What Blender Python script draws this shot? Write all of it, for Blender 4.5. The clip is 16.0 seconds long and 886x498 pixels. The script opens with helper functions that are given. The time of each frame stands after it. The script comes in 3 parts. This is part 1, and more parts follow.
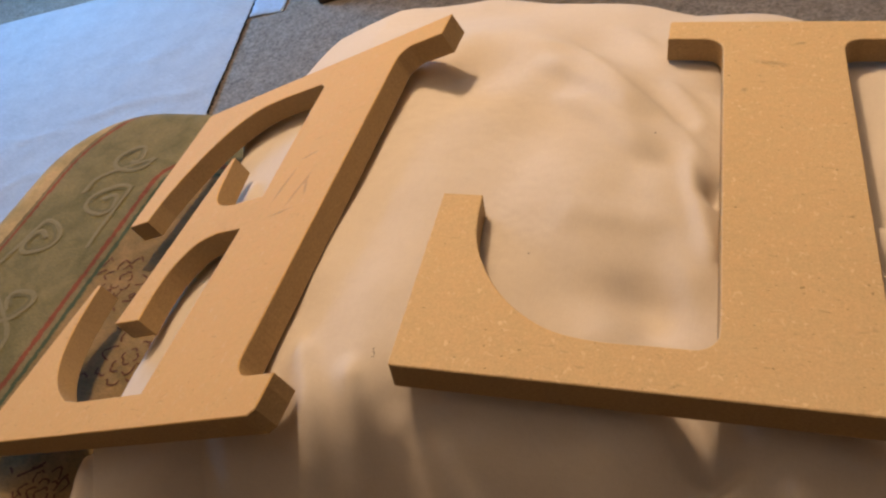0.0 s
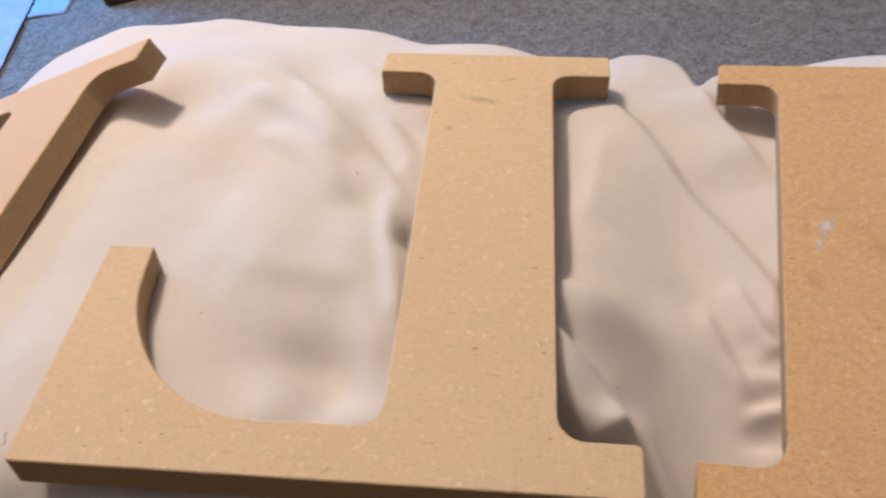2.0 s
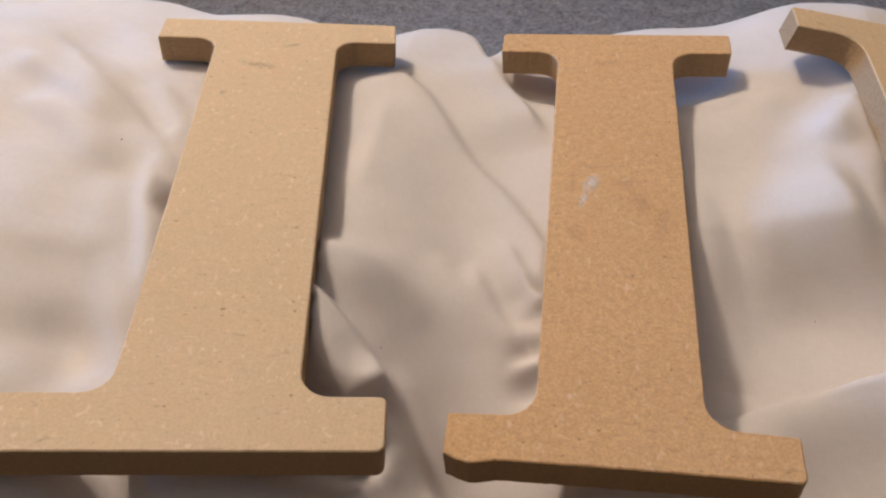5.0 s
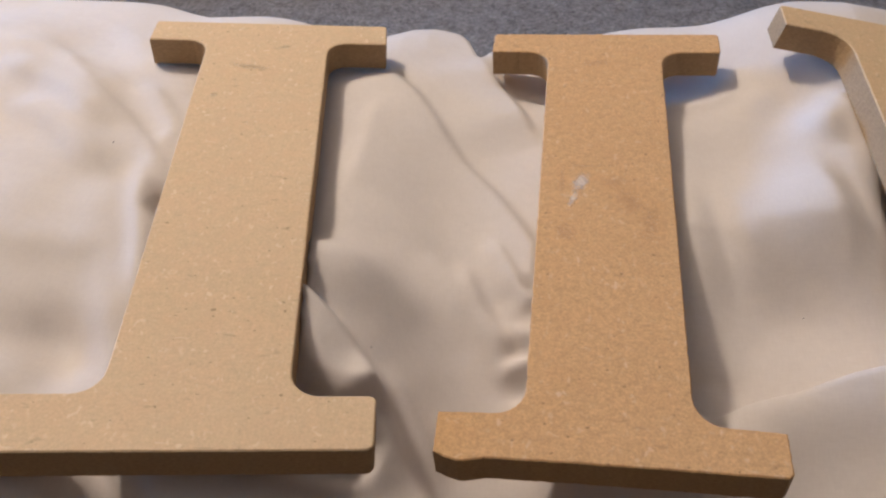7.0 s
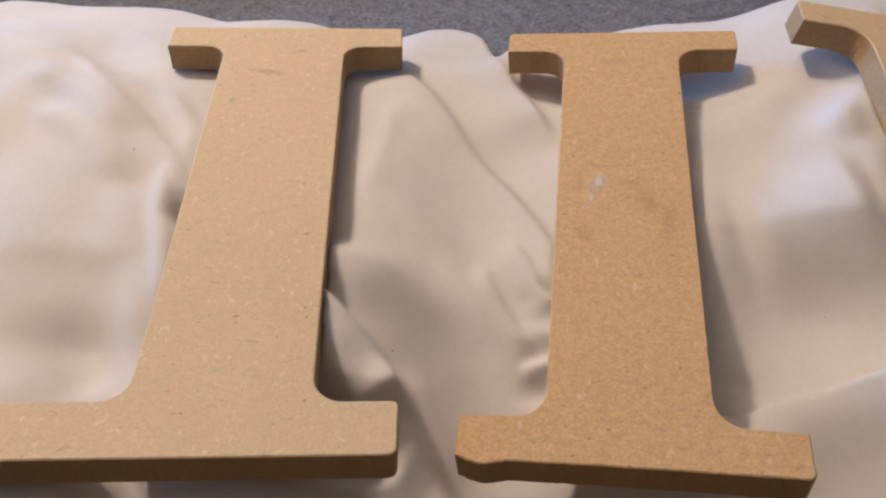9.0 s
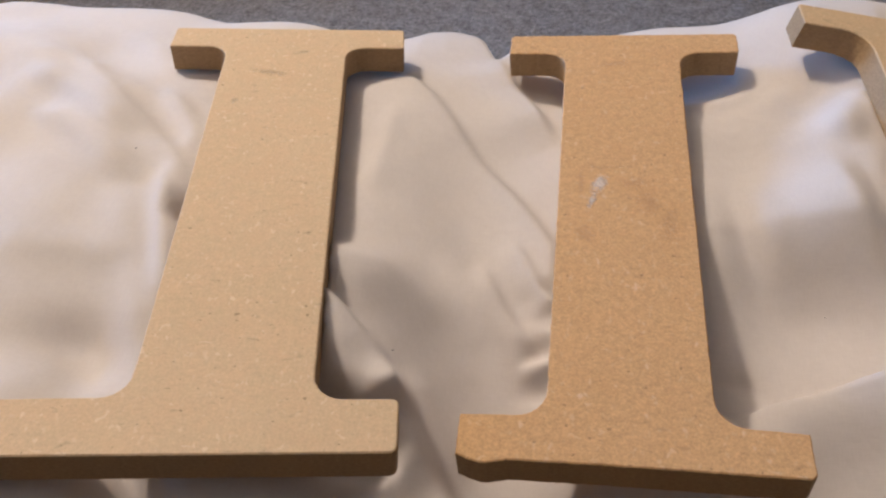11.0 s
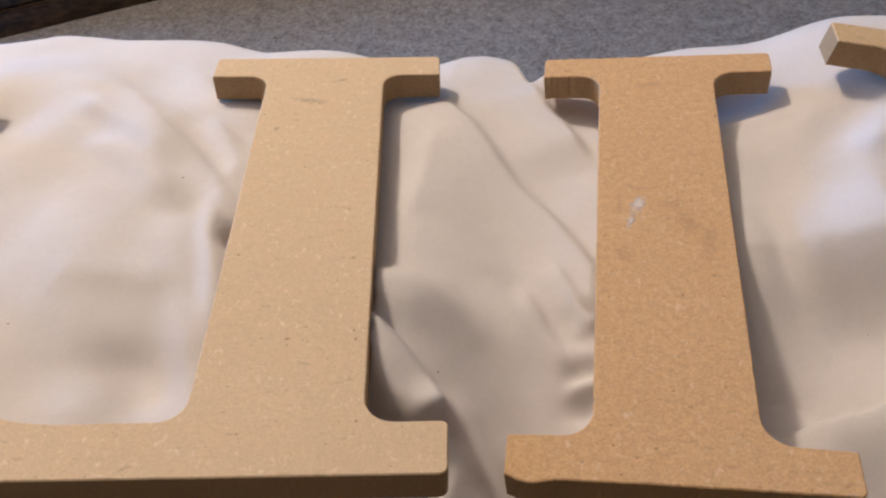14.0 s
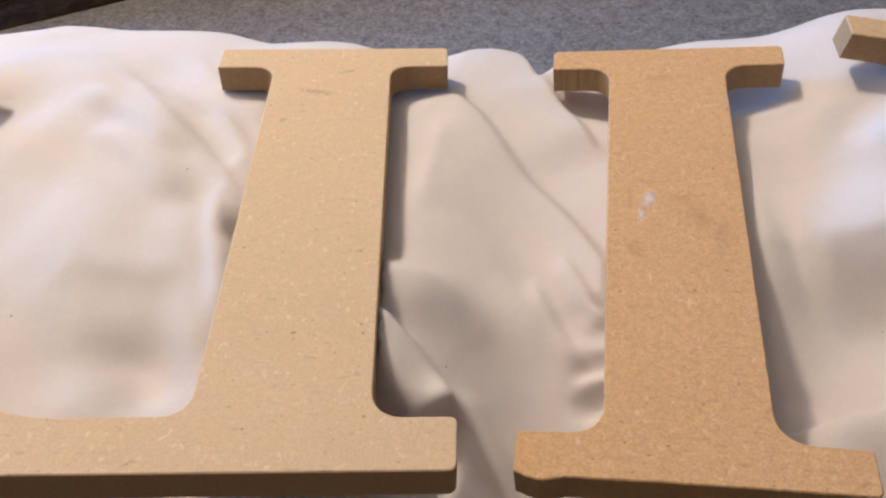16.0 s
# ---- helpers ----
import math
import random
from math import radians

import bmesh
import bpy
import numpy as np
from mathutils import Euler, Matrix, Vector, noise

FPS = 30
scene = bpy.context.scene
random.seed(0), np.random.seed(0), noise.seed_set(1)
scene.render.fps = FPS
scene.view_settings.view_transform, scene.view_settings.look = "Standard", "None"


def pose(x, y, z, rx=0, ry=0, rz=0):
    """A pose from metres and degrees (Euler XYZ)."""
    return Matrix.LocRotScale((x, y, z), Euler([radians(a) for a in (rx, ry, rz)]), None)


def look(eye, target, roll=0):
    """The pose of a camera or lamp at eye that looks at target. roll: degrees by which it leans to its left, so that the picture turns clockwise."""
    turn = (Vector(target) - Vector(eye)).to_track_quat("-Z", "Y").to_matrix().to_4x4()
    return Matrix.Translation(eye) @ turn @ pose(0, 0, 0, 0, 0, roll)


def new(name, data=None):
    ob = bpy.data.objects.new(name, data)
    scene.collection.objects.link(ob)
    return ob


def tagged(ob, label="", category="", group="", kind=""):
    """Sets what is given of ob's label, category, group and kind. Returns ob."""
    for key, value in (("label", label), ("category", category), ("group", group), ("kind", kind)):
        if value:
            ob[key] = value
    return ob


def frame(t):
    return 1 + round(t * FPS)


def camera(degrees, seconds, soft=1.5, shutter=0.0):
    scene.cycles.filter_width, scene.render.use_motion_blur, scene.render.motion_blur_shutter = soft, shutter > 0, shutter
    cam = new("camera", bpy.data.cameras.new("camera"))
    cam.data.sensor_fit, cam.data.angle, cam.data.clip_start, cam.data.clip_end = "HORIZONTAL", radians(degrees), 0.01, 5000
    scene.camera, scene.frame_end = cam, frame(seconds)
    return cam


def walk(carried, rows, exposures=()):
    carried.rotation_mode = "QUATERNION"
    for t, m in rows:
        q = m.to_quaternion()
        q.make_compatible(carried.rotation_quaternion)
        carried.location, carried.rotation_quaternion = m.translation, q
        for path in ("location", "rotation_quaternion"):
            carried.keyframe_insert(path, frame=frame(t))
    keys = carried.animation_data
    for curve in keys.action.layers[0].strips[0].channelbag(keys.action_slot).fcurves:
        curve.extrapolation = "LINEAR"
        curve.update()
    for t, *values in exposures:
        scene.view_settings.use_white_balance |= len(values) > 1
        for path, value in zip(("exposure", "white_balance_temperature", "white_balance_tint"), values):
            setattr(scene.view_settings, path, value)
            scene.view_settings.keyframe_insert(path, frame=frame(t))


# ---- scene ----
cam = camera(55.5, 16.0, soft=2.3, shutter=0.5)
PATH = [
    (0, (0.218, -0.049, 0.521), (-0.682, 1.112, -0.835), -21.7),
    (0.5, (0.223, -0.041, 0.517), (-0.668, 1.124, -0.843), -21.8),
    (1, (0.237, -0.016, 0.5), (-0.552, 1.174, -0.901), -19.4),
    (1.5, (0.255, 0.004, 0.491), (-0.387, 1.241, -0.944), -15.4),
    (2, (0.279, 0.021, 0.493), (-0.275, 1.303, -0.938), -12.9),
    (2.5, (0.292, 0.023, 0.474), (-0.171, 1.331, -0.966), -9.5),
    (3, (0.306, 0.021, 0.47), (-0.103, 1.35, -0.968), -8.4),
    (3.5, (0.32, 0.023, 0.469), (-0.067, 1.351, -0.975), -8.0),
    (4, (0.331, 0.023, 0.461), (0.03, 1.365, -0.992), -5.4),
    (6.5, (0.337, 0.021, 0.461), (0.058, 1.373, -0.987), -6.3),
    (7, (0.339, 0.021, 0.462), (0.058, 1.372, -0.986), -6.4),
    (7.5, (0.338, 0.021, 0.461), (0.053, 1.37, -0.988), -6.6),
    (8, (0.337, 0.022, 0.464), (0.042, 1.369, -0.984), -7.0),
    (8.5, (0.338, 0.023, 0.467), (0.022, 1.365, -0.982), -8.1),
    (9, (0.338, 0.023, 0.467), (0.019, 1.356, -0.988), -8.4),
    (11.5, (0.337, 0.02, 0.463), (0.017, 1.371, -0.976), -7.9),
    (12, (0.335, 0.02, 0.461), (0.012, 1.375, -0.973), -7.9),
    (12.5, (0.335, 0.02, 0.466), (0.003, 1.367, -0.975), -8.4),
    (13, (0.335, 0.019, 0.473), (-0.005, 1.366, -0.966), -8.8),
    (13.5, (0.334, 0.02, 0.476), (-0.015, 1.351, -0.975), -9.1),
    (14, (0.33, 0.016, 0.473), (-0.047, 1.384, -0.936), -10.4),
    (14.5, (0.324, 0.015, 0.466), (-0.039, 1.387, -0.942), -9.3),
    (15, (0.325, 0.019, 0.469), (-0.058, 1.371, -0.954), -10.3),
    (15.5, (0.325, 0.019, 0.47), (-0.06, 1.37, -0.954), -10.5),
    (16, (0.326, 0.019, 0.469), (-0.056, 1.377, -0.948), -10.3),
]
EXPOSURES = [(0, -0.55, 12000, 20), (0.6, -0.54, 12000, 20), (1.0, -0.36, 10500, 19), (1.6, -0.16, 7350, 14), (2.2, -0.14, 6700, 12), (4.0, -0.24, 6700, 12),
             (7.0, -0.28, 6600, 12), (9.0, -0.27, 6600, 12), (12.5, -0.25, 6540, 12), (15, -0.15, 6450, 12), (16, -0.06, 6420, 12)]
walk(cam, [(t, look(eye, target, roll)) for t, eye, target, roll in PATH], EXPOSURES)

# ---- light: a bluish window in the far left wall, one warm ceiling lamp ----
FLOOR_Z, CEIL_Z = -0.45, 1.95
world = bpy.data.worlds.new("world")
scene.world = world
world.use_nodes = True
wn = world.node_tree
sky = wn.nodes.new("ShaderNodeTexSky")
sky.sky_type, sky.sun_disc, sky.sun_elevation, sky.sun_rotation = "NISHITA", False, radians(35), radians(300)
wn.links.new(sky.outputs[0], wn.nodes["Background"].inputs[0])
wn.nodes["Background"].inputs[1].default_value = 0.1

LAMP = (-0.42, 0.95, 1.5)
lamp = bpy.data.lights.new("ceiling_bulb", "POINT")
lamp.energy, lamp.color, lamp.shadow_soft_size = 72, (1.0, 0.872, 0.735), 0.075
new("ceiling_bulb", lamp).location = LAMP

day = bpy.data.lights.new("window_daylight", "AREA")
day.shape, day.size, day.size_y, day.energy, day.color, day.spread = "RECTANGLE", 1.3, 1.1, 69, (0.03, 0.36, 1.0), radians(118)
new("window_daylight", day).matrix_world = look((-2.93, 1.9, 0.85), (-1.1, 1.42, -0.40))


# ---- materials ----
class Mat:
    """A Principled material and short ways to add nodes to it."""

    def __init__(self, name, rough=0.7, metal=0.0):
        self.m = bpy.data.materials.new(name)
        self.m.use_nodes = True
        self.t = self.m.node_tree
        self.b = self.t.nodes["Principled BSDF"]
        self.b.inputs["Roughness"].default_value, self.b.inputs["Metallic"].default_value = rough, metal
        self.b.inputs["Specular IOR Level"].default_value = 0.25
        self.co = self.node("ShaderNodeTexCoord").outputs["Object"]

    def node(self, kind, **sets):
        n = self.t.nodes.new(kind)
        for k, v in sets.items():
            n.inputs[k].default_value = v
        return n

    def link(self, a, b):
        self.t.links.new(a, b)

    def noise(self, scale, detail=3.0, rough=0.6, stretch=(1, 1, 1), distort=0.0):
        mp = self.node("ShaderNodeMapping", Scale=stretch)
        self.link(self.co, mp.inputs["Vector"])
        n = self.node("ShaderNodeTexNoise", Scale=scale, Detail=detail, Roughness=rough, Distortion=distort)
        self.link(mp.outputs[0], n.inputs["Vector"])
        return n.outputs["Fac"]

    def ramp(self, fac, *stops):
        r = self.node("ShaderNodeValToRGB")
        e = r.color_ramp.elements
        e.remove(e[-1])
        for i, (p, c) in enumerate(stops):
            k = e.new(p) if i else e[0]
            k.position, k.color = p, (*c, 1)
        self.link(fac, r.inputs[0])
        return r.outputs[0]

    def mix(self, fac, a, b, kind="MIX"):
        n = self.t.nodes.new("ShaderNodeMix")
        n.data_type, n.blend_type = "RGBA", kind
        for v, k in ((fac, 0), (a, 6), (b, 7)):
            if isinstance(v, (int, float)):
                n.inputs[k].default_value = v
            elif isinstance(v, tuple):
                n.inputs[k].default_value = (*v, 1)
            else:
                self.link(v, n.inputs[k])
        return n.outputs[2]

    def maths(self, op, a, b=0.0):
        n = self.t.nodes.new("ShaderNodeMath")
        n.operation = op
        for v, k in ((a, 0), (b, 1)):
            if isinstance(v, (int, float)):
                n.inputs[k].default_value = v
            else:
                self.link(v, n.inputs[k])
        return n.outputs[0]

    def bump(self, *layers):
        """Layers of (height, strength, distance)."""
        last = None
        for h, st, di in layers:
            n = self.node("ShaderNodeBump", Strength=st, Distance=di)
            self.link(h, n.inputs["Height"])
            if last:
                self.link(last, n.inputs["Normal"])
            last = n.outputs[0]
        self.link(last, self.b.inputs["Normal"])

    def done(self, colour):
        if isinstance(colour, tuple):
            self.b.inputs["Base Color"].default_value = (*colour, 1)
        else:
            self.link(colour, self.b.inputs["Base Color"])
        return self.m


def mdf(name, a, b, fleck, dark, grain=1.0):
    k = Mat(name, 0.75)
    base = k.ramp(k.noise(9, 3), (0.3, a), (0.7, b))
    # yellower and pinker areas
    base = k.mix(k.ramp(k.noise(75, 3, 0.65), (0.38, (0, 0, 0)), (0.62, (0.75, 0.75, 0.75))), base, tuple(v * w for v, w in zip(b, (1.02, 0.955, 0.93))))
    fine = k.noise(700, 3, 0.75)
    col = k.mix(0.28 * grain, base, k.ramp(fine, (0.32, tuple(v * 0.5 for v in a)), (0.68, tuple(min(1, v * 1.35) for v in b))))
    col = k.mix(0.18 * grain, col, k.ramp(k.noise(260, 3, 0.6), (0.35, tuple(v * 0.72 for v in a)), (0.65, tuple(min(1, v * 1.15) for v in b))))
    # rubbed, browner clouds with a shape of their own
    cloud = k.maths("MULTIPLY", k.ramp(k.noise(38, 3, 0.6), (0.52, (0, 0, 0)), (0.68, (1, 1, 1))), k.ramp(k.noise(260, 2, 0.7), (0.45, (0, 0, 0)), (0.6, (1, 1, 1))))
    col = k.mix(k.maths("MULTIPLY", cloud, 0.14 * grain), col, tuple(v * w for v, w in zip(a, (0.62, 0.52, 0.42))))
    chips = k.ramp(k.noise(330, 1, 0.5, (1, 0.6, 1), 0.3), (0.62, (0, 0, 0)), (0.72, (1, 1, 1)))
    chips = k.maths("MULTIPLY", chips, k.ramp(k.noise(45, 2), (0.4, (0.1, 0.1, 0.1)), (0.65, (1, 1, 1))))
    col = k.mix(k.maths("MULTIPLY", chips, 0.6), col, fleck)
    flakes = k.ramp(k.noise(185, 2, 0.55, (0.8, 1.1, 1), 0.9), (0.665, (0, 0, 0)), (0.72, (1, 1, 1)))
    col = k.mix(k.maths("MULTIPLY", flakes, 0.42), col, fleck)
    strands = k.ramp(k.noise(210, 1, 0.4, (0.45, 1.5, 1), 0.8), (0.70, (0, 0, 0)), (0.76, (1, 1, 1)))
    col = k.mix(k.maths("MULTIPLY", strands, 0.30), col, tuple(v * 0.55 for v in a))
    specks = k.ramp(k.noise(380, 1, 0.4, (0.7, 1.0, 1), 0.2), (0.735, (0, 0, 0)), (0.78, (1, 1, 1)))
    col = k.mix(k.maths("MULTIPLY", specks, 0.55), col, dark)
    k.bump((fine, 0.12, 0.0006), (k.noise(120, 2), 0.08, 0.0008))
    return k.done(col)


MDF = mdf("mdf_face", (0.634, 0.463, 0.280), (0.704, 0.523, 0.328), (0.85, 0.69, 0.50), (0.20, 0.12, 0.06), 0.75)
MDF_RED = mdf("mdf_face_reddish", (0.588, 0.358, 0.174), (0.665, 0.416, 0.210), (0.74, 0.55, 0.36), (0.15, 0.075, 0.035), 1.45)
MDF_E = mdf("mdf_face_pale", (0.635, 0.405, 0.19), (0.68, 0.44, 0.215), (0.70, 0.50, 0.30), (0.42, 0.25, 0.12), 0.45)


def mdf_cut():
    k = Mat("mdf_cut_edge", 0.75)
    fib = k.noise(500, 3, 0.7, (1, 1, 2.2))
    col = k.ramp(fib, (0.25, (0.33, 0.215, 0.118)), (0.75, (0.50, 0.34, 0.192)))
    k.bump((fib, 0.3, 0.0008))
    return k.done(col)


MDF_EDGE = mdf_cut()


def cotton(name, a, b):
    k = Mat(name, 0.9)
    k.b.inputs["Sheen Weight"].default_value = 0.15
    warp = k.noise(1500, 1, 0.5, (1, 0.12, 0.3))
    weft = k.noise(1500, 1, 0.5, (0.12, 1, 0.3))
    weave = k.maths("ADD", warp, weft)
    col = k.mix(k.ramp(k.noise(14, 4), (0.3, (0, 0, 0)), (0.75, (1, 1, 1))), a, b)
    col = k.mix(0.05, col, k.ramp(k.maths("MULTIPLY", weave, 0.5), (0.35, (0.3, 0.26, 0.2)), (0.65, (0.95, 0.9, 0.82))))
    crumple = k.maths("ABSOLUTE", k.maths("SUBTRACT", k.noise(15, 3, 0.45, (1, 0.7, 1), 0.6), 0.5))
    k.bump((k.noise(22, 3, 0.55), 0.35, 0.006), (crumple, 0.14, 0.012), (weave, 0.08, 0.0005))
    return k.done(col)


COTTON = cotton("cream_cotton", (0.648, 0.584, 0.541), (0.712, 0.646, 0.602))


def carpet_mat():
    k = Mat("grey_carpet_pile", 1.0)
    tuft = k.noise(125, 4, 0.8)
    col = k.ramp(tuft, (0.34, (0.085, 0.075, 0.072)), (0.66, (0.53, 0.475, 0.445)))
    col = k.mix(0.5, col, k.ramp(k.noise(48, 4, 0.7), (0.34, (0.16, 0.143, 0.132)), (0.66, (0.42, 0.375, 0.345))))
    k.bump((tuft, 0.9, 0.006), (k.noise(40, 3), 0.4, 0.01))
    return k.done(col)


CARPET = carpet_mat()


def rug_mat():
    k = Mat("white_woven_rug", 0.95)
    rib = k.noise(260, 2, 0.6, (0.25, 1.6, 1))
    col = k.mix(0.35, k.ramp(k.noise(12, 4), (0.3, (0.40, 0.45, 0.53)), (0.7, (0.50, 0.56, 0.64))),
                k.ramp(rib, (0.3, (0.30, 0.34, 0.40)), (0.7, (0.58, 0.64, 0.72))))
    k.bump((rib, 0.5, 0.004), (k.noise(5, 3), 0.5, 0.03))
    return k.done(col)


WHITE_RUG = rug_mat()


def plain(name, colour, rough=0.7, metal=0.0, grain=90):
    k = Mat(name, rough, metal)
    f = k.noise(grain, 3)
    k.bump((f, 0.15, 0.001))
    return k.done(k.ramp(f, (0.3, tuple(v * 0.86 for v in colour)), (0.7, tuple(min(1, v * 1.08) for v in colour))))


WALL = plain("wall_paint", (0.33, 0.27, 0.21), 0.85)
CEIL = plain("ceiling_paint", (0.78, 0.77, 0.74), 0.9)
DARK_YARN = plain("dark_binding", (0.035, 0.03, 0.03), 0.9, 0, 300)
WOOD = plain("dark_wood", (0.13, 0.07, 0.035), 0.45)


def tapestry():
    """Tapestry bands that follow the rounded corner of the outer red line."""
    k = Mat("floral_tapestry", 0.95)
    xyz = k.node("ShaderNodeSeparateXYZ")
    k.link(k.co, xyz.inputs[0])
    x0, y1, r = -0.508, 0.505, 0.15
    xs = k.maths("ADD", xyz.outputs[0], k.maths("MULTIPLY", k.maths("SUBTRACT", xyz.outputs[1], 0.33), 0.09))
    qx = k.maths("SUBTRACT", x0 + r, xs)
    qy = k.maths("SUBTRACT", xyz.outputs[1], y1 - r)
    px, py = k.maths("MAXIMUM", qx, 0.0), k.maths("MAXIMUM", qy, 0.0)
    far = k.maths("SQRT", k.maths("ADD", k.maths("MULTIPLY", px, px), k.maths("MULTIPLY", py, py)))
    far = k.maths("ADD", far, k.maths("MINIMUM", k.maths("MAXIMUM", qx, qy), 0.0))
    d = k.maths("MULTIPLY", k.maths("SUBTRACT", r, far), 10.0)
    wob = k.maths("ADD", d, k.maths("MULTIPLY", k.maths("SUBTRACT", k.noise(160, 2), 0.5), 0.05))
    cream, green, red = (0.46, 0.37, 0.255), (0.20, 0.19, 0.128), (0.26, 0.075, 0.055)
    grey, teal, tan, brown = (0.22, 0.19, 0.13), (0.06, 0.10, 0.075), (0.29, 0.205, 0.13), (0.16, 0.12, 0.08)
    u = k.maths("DIVIDE", k.maths("ADD", wob, 0.5), 2.2)
    col = k.ramp(u, (0.205, cream), (0.212, brown), (0.226, green), (0.230, red), (0.242, red), (0.25, green), (0.775, green), (0.782, red), (0.800, red),
                 (0.808, grey), (0.828, grey), (0.834, teal), (0.848, teal), (0.858, tan))
    cloud = k.ramp(k.noise(26, 4, 0.6, (1, 1, 1), 0.8), (0.35, (0.75, 0.8, 0.7)), (0.7, (1.25, 1.2, 1.1)))
    col = k.mix(1.0, col, cloud, "MULTIPLY")
    thread = k.noise(900, 2, 0.6, (0.35, 1, 1))
    col = k.mix(0.35, col, k.ramp(thread, (0.3, (0.05, 0.045, 0.03)), (0.7, (0.45, 0.38, 0.26))), "OVERLAY")
    k.bump((thread, 0.5, 0.001), (k.noise(60, 3), 0.3, 0.003))
    return k.done(col)


TAPESTRY = tapestry()
THREAD_GREEN = plain("green_thread", (0.150, 0.145, 0.092), 0.95, 0, 500)
THREAD_PALE = plain("pale_thread", (0.205, 0.193, 0.134), 0.95, 0, 500)
THREAD_RED = plain("dark_red_thread", (0.12, 0.05, 0.035), 0.95, 0, 500)


# ---- mesh helpers ----
def mesh_of(name, bm, mats, smooth=False):
    me = bpy.data.meshes.new(name)
    bm.to_mesh(me)
    bm.free()
    for m in mats if isinstance(mats, (list, tuple)) else [mats]:
        me.materials.append(m)
    if smooth:
        me.polygons.foreach_set("use_smooth", [True] * len(me.polygons))
    return me


def part(name, bm, material, parent=None, label="", smooth=False):
    ob = new(name, mesh_of(name, bm, material, smooth))
    ob.parent = parent
    return tagged(ob, label)


def box(bm, x0, y0, z0, x1, y1, z1):
    v = bmesh.ops.create_cube(bm, size=1, matrix=Matrix.LocRotScale(((x0 + x1) / 2, (y0 + y1) / 2, (z0 + z1) / 2), None,
                                                                   (abs(x1 - x0), abs(y1 - y0), abs(z1 - z0))))["verts"]
    return v


def structure(name, boxes, material, label="", category="", bevel=0.0):
    bm = bmesh.new()
    for b in boxes:
        box(bm, *b)
    if bevel:
        bmesh.ops.bevel(bm, geom=bm.edges[:], offset=bevel, segments=2, affect="EDGES")
    return tagged(part(name, bm, material), label, category, kind="structure")


# ---- the room, closed round the camera ----
X0, X1, Y0, Y1 = -3.0, 2.2, -1.8, 3.2
structure("floor", [(X0, Y0, FLOOR_Z - 0.1, X1, Y1, FLOOR_Z)], CARPET, "grey-beige cut pile carpet over the whole floor", "carpet")
structure("ceiling", [(X0, Y0, CEIL_Z, X1, Y1, CEIL_Z + 0.1)], CEIL, "plain white painted ceiling", "ceiling")
structure("wall_north", [(X0, Y1, FLOOR_Z, X1, Y1 + 0.12, CEIL_Z)], WALL, "plain cream painted wall", "wall")
structure("wall_south", [(X0, Y0 - 0.12, FLOOR_Z, X1, Y0, CEIL_Z)], WALL, "plain cream painted wall", "wall")
structure("wall_east", [(X1, Y0 - 0.12, FLOOR_Z, X1 + 0.12, Y1 + 0.12, CEIL_Z)], WALL, "plain cream painted wall", "wall")
WY0, WY1, WZ0, WZ1 = 1.2, 2.6, 0.25, 1.5
structure("wall_west", [(X0 - 0.12, Y0 - 0.12, FLOOR_Z, X0, WY0, CEIL_Z), (X0 - 0.12, WY1, FLOOR_Z, X0, Y1 + 0.12, CEIL_Z),
                        (X0 - 0.12, WY0, FLOOR_Z, X0, WY1, WZ0), (X0 - 0.12, WY0, WZ1, X0, WY1, CEIL_Z)], WALL,
          "plain cream painted wall with a window opening", "wall")


# ---- letters: cut from 17.5 mm board ----
THICK = 0.0175


def arc(cx, cy, r, a0, a1, n=6):
    return [(cx + r * math.cos(radians(a0 + (a1 - a0) * i / n)), cy + r * math.sin(radians(a0 + (a1 - a0) * i / n))) for i in range(n + 1)]


def spline(pts, n=5):
    """A smooth line through the points."""
    out = []
    for i in range(len(pts) - 1):
        p0, p1, p2, p3 = pts[max(i - 1, 0)], pts[i], pts[i + 1], pts[min(i + 2, len(pts) - 1)]
        for j in range(n):
            t = j / n
            out.append(tuple(0.5 * (2 * b + (c - a) * t + (2 * a - 5 * b + 4 * c - d) * t * t + (3 * b - a - 3 * c + d) * t ** 3)
                             for a, b, c, d in zip(p0, p1, p2, p3)))
    return out + [pts[-1]]


def outline_i(a=35.8, b=104.5, r=13, chipped=True):
    w, h, s = 140, 305, 20
    q = [(0, 1), (5, -1), (10, -2.3), (13, -2.2), (21, -0.2), (60, 0.2)] if chipped else [(0, 1), (2, 0)]
    q += [(w - 2, 0), (w, 2), (w, s)]
    q += arc(b + r, s + r + 1, r, 270, 180)
    q += arc(b + r, h - s - r, r, 180, 90)
    q += [(w - 1, h - s), (w, h - s + 2), (w, h - 1.5), (w - 1.5, h), (2, h), (0.5, h - 1.5), (0.5, h - s)]
    q += arc(a - r, h - s - r, r, 90, 0)
    q += arc(a - r, s + r + 1, r, 0, -90)
    q += [(0, s)]
    return q


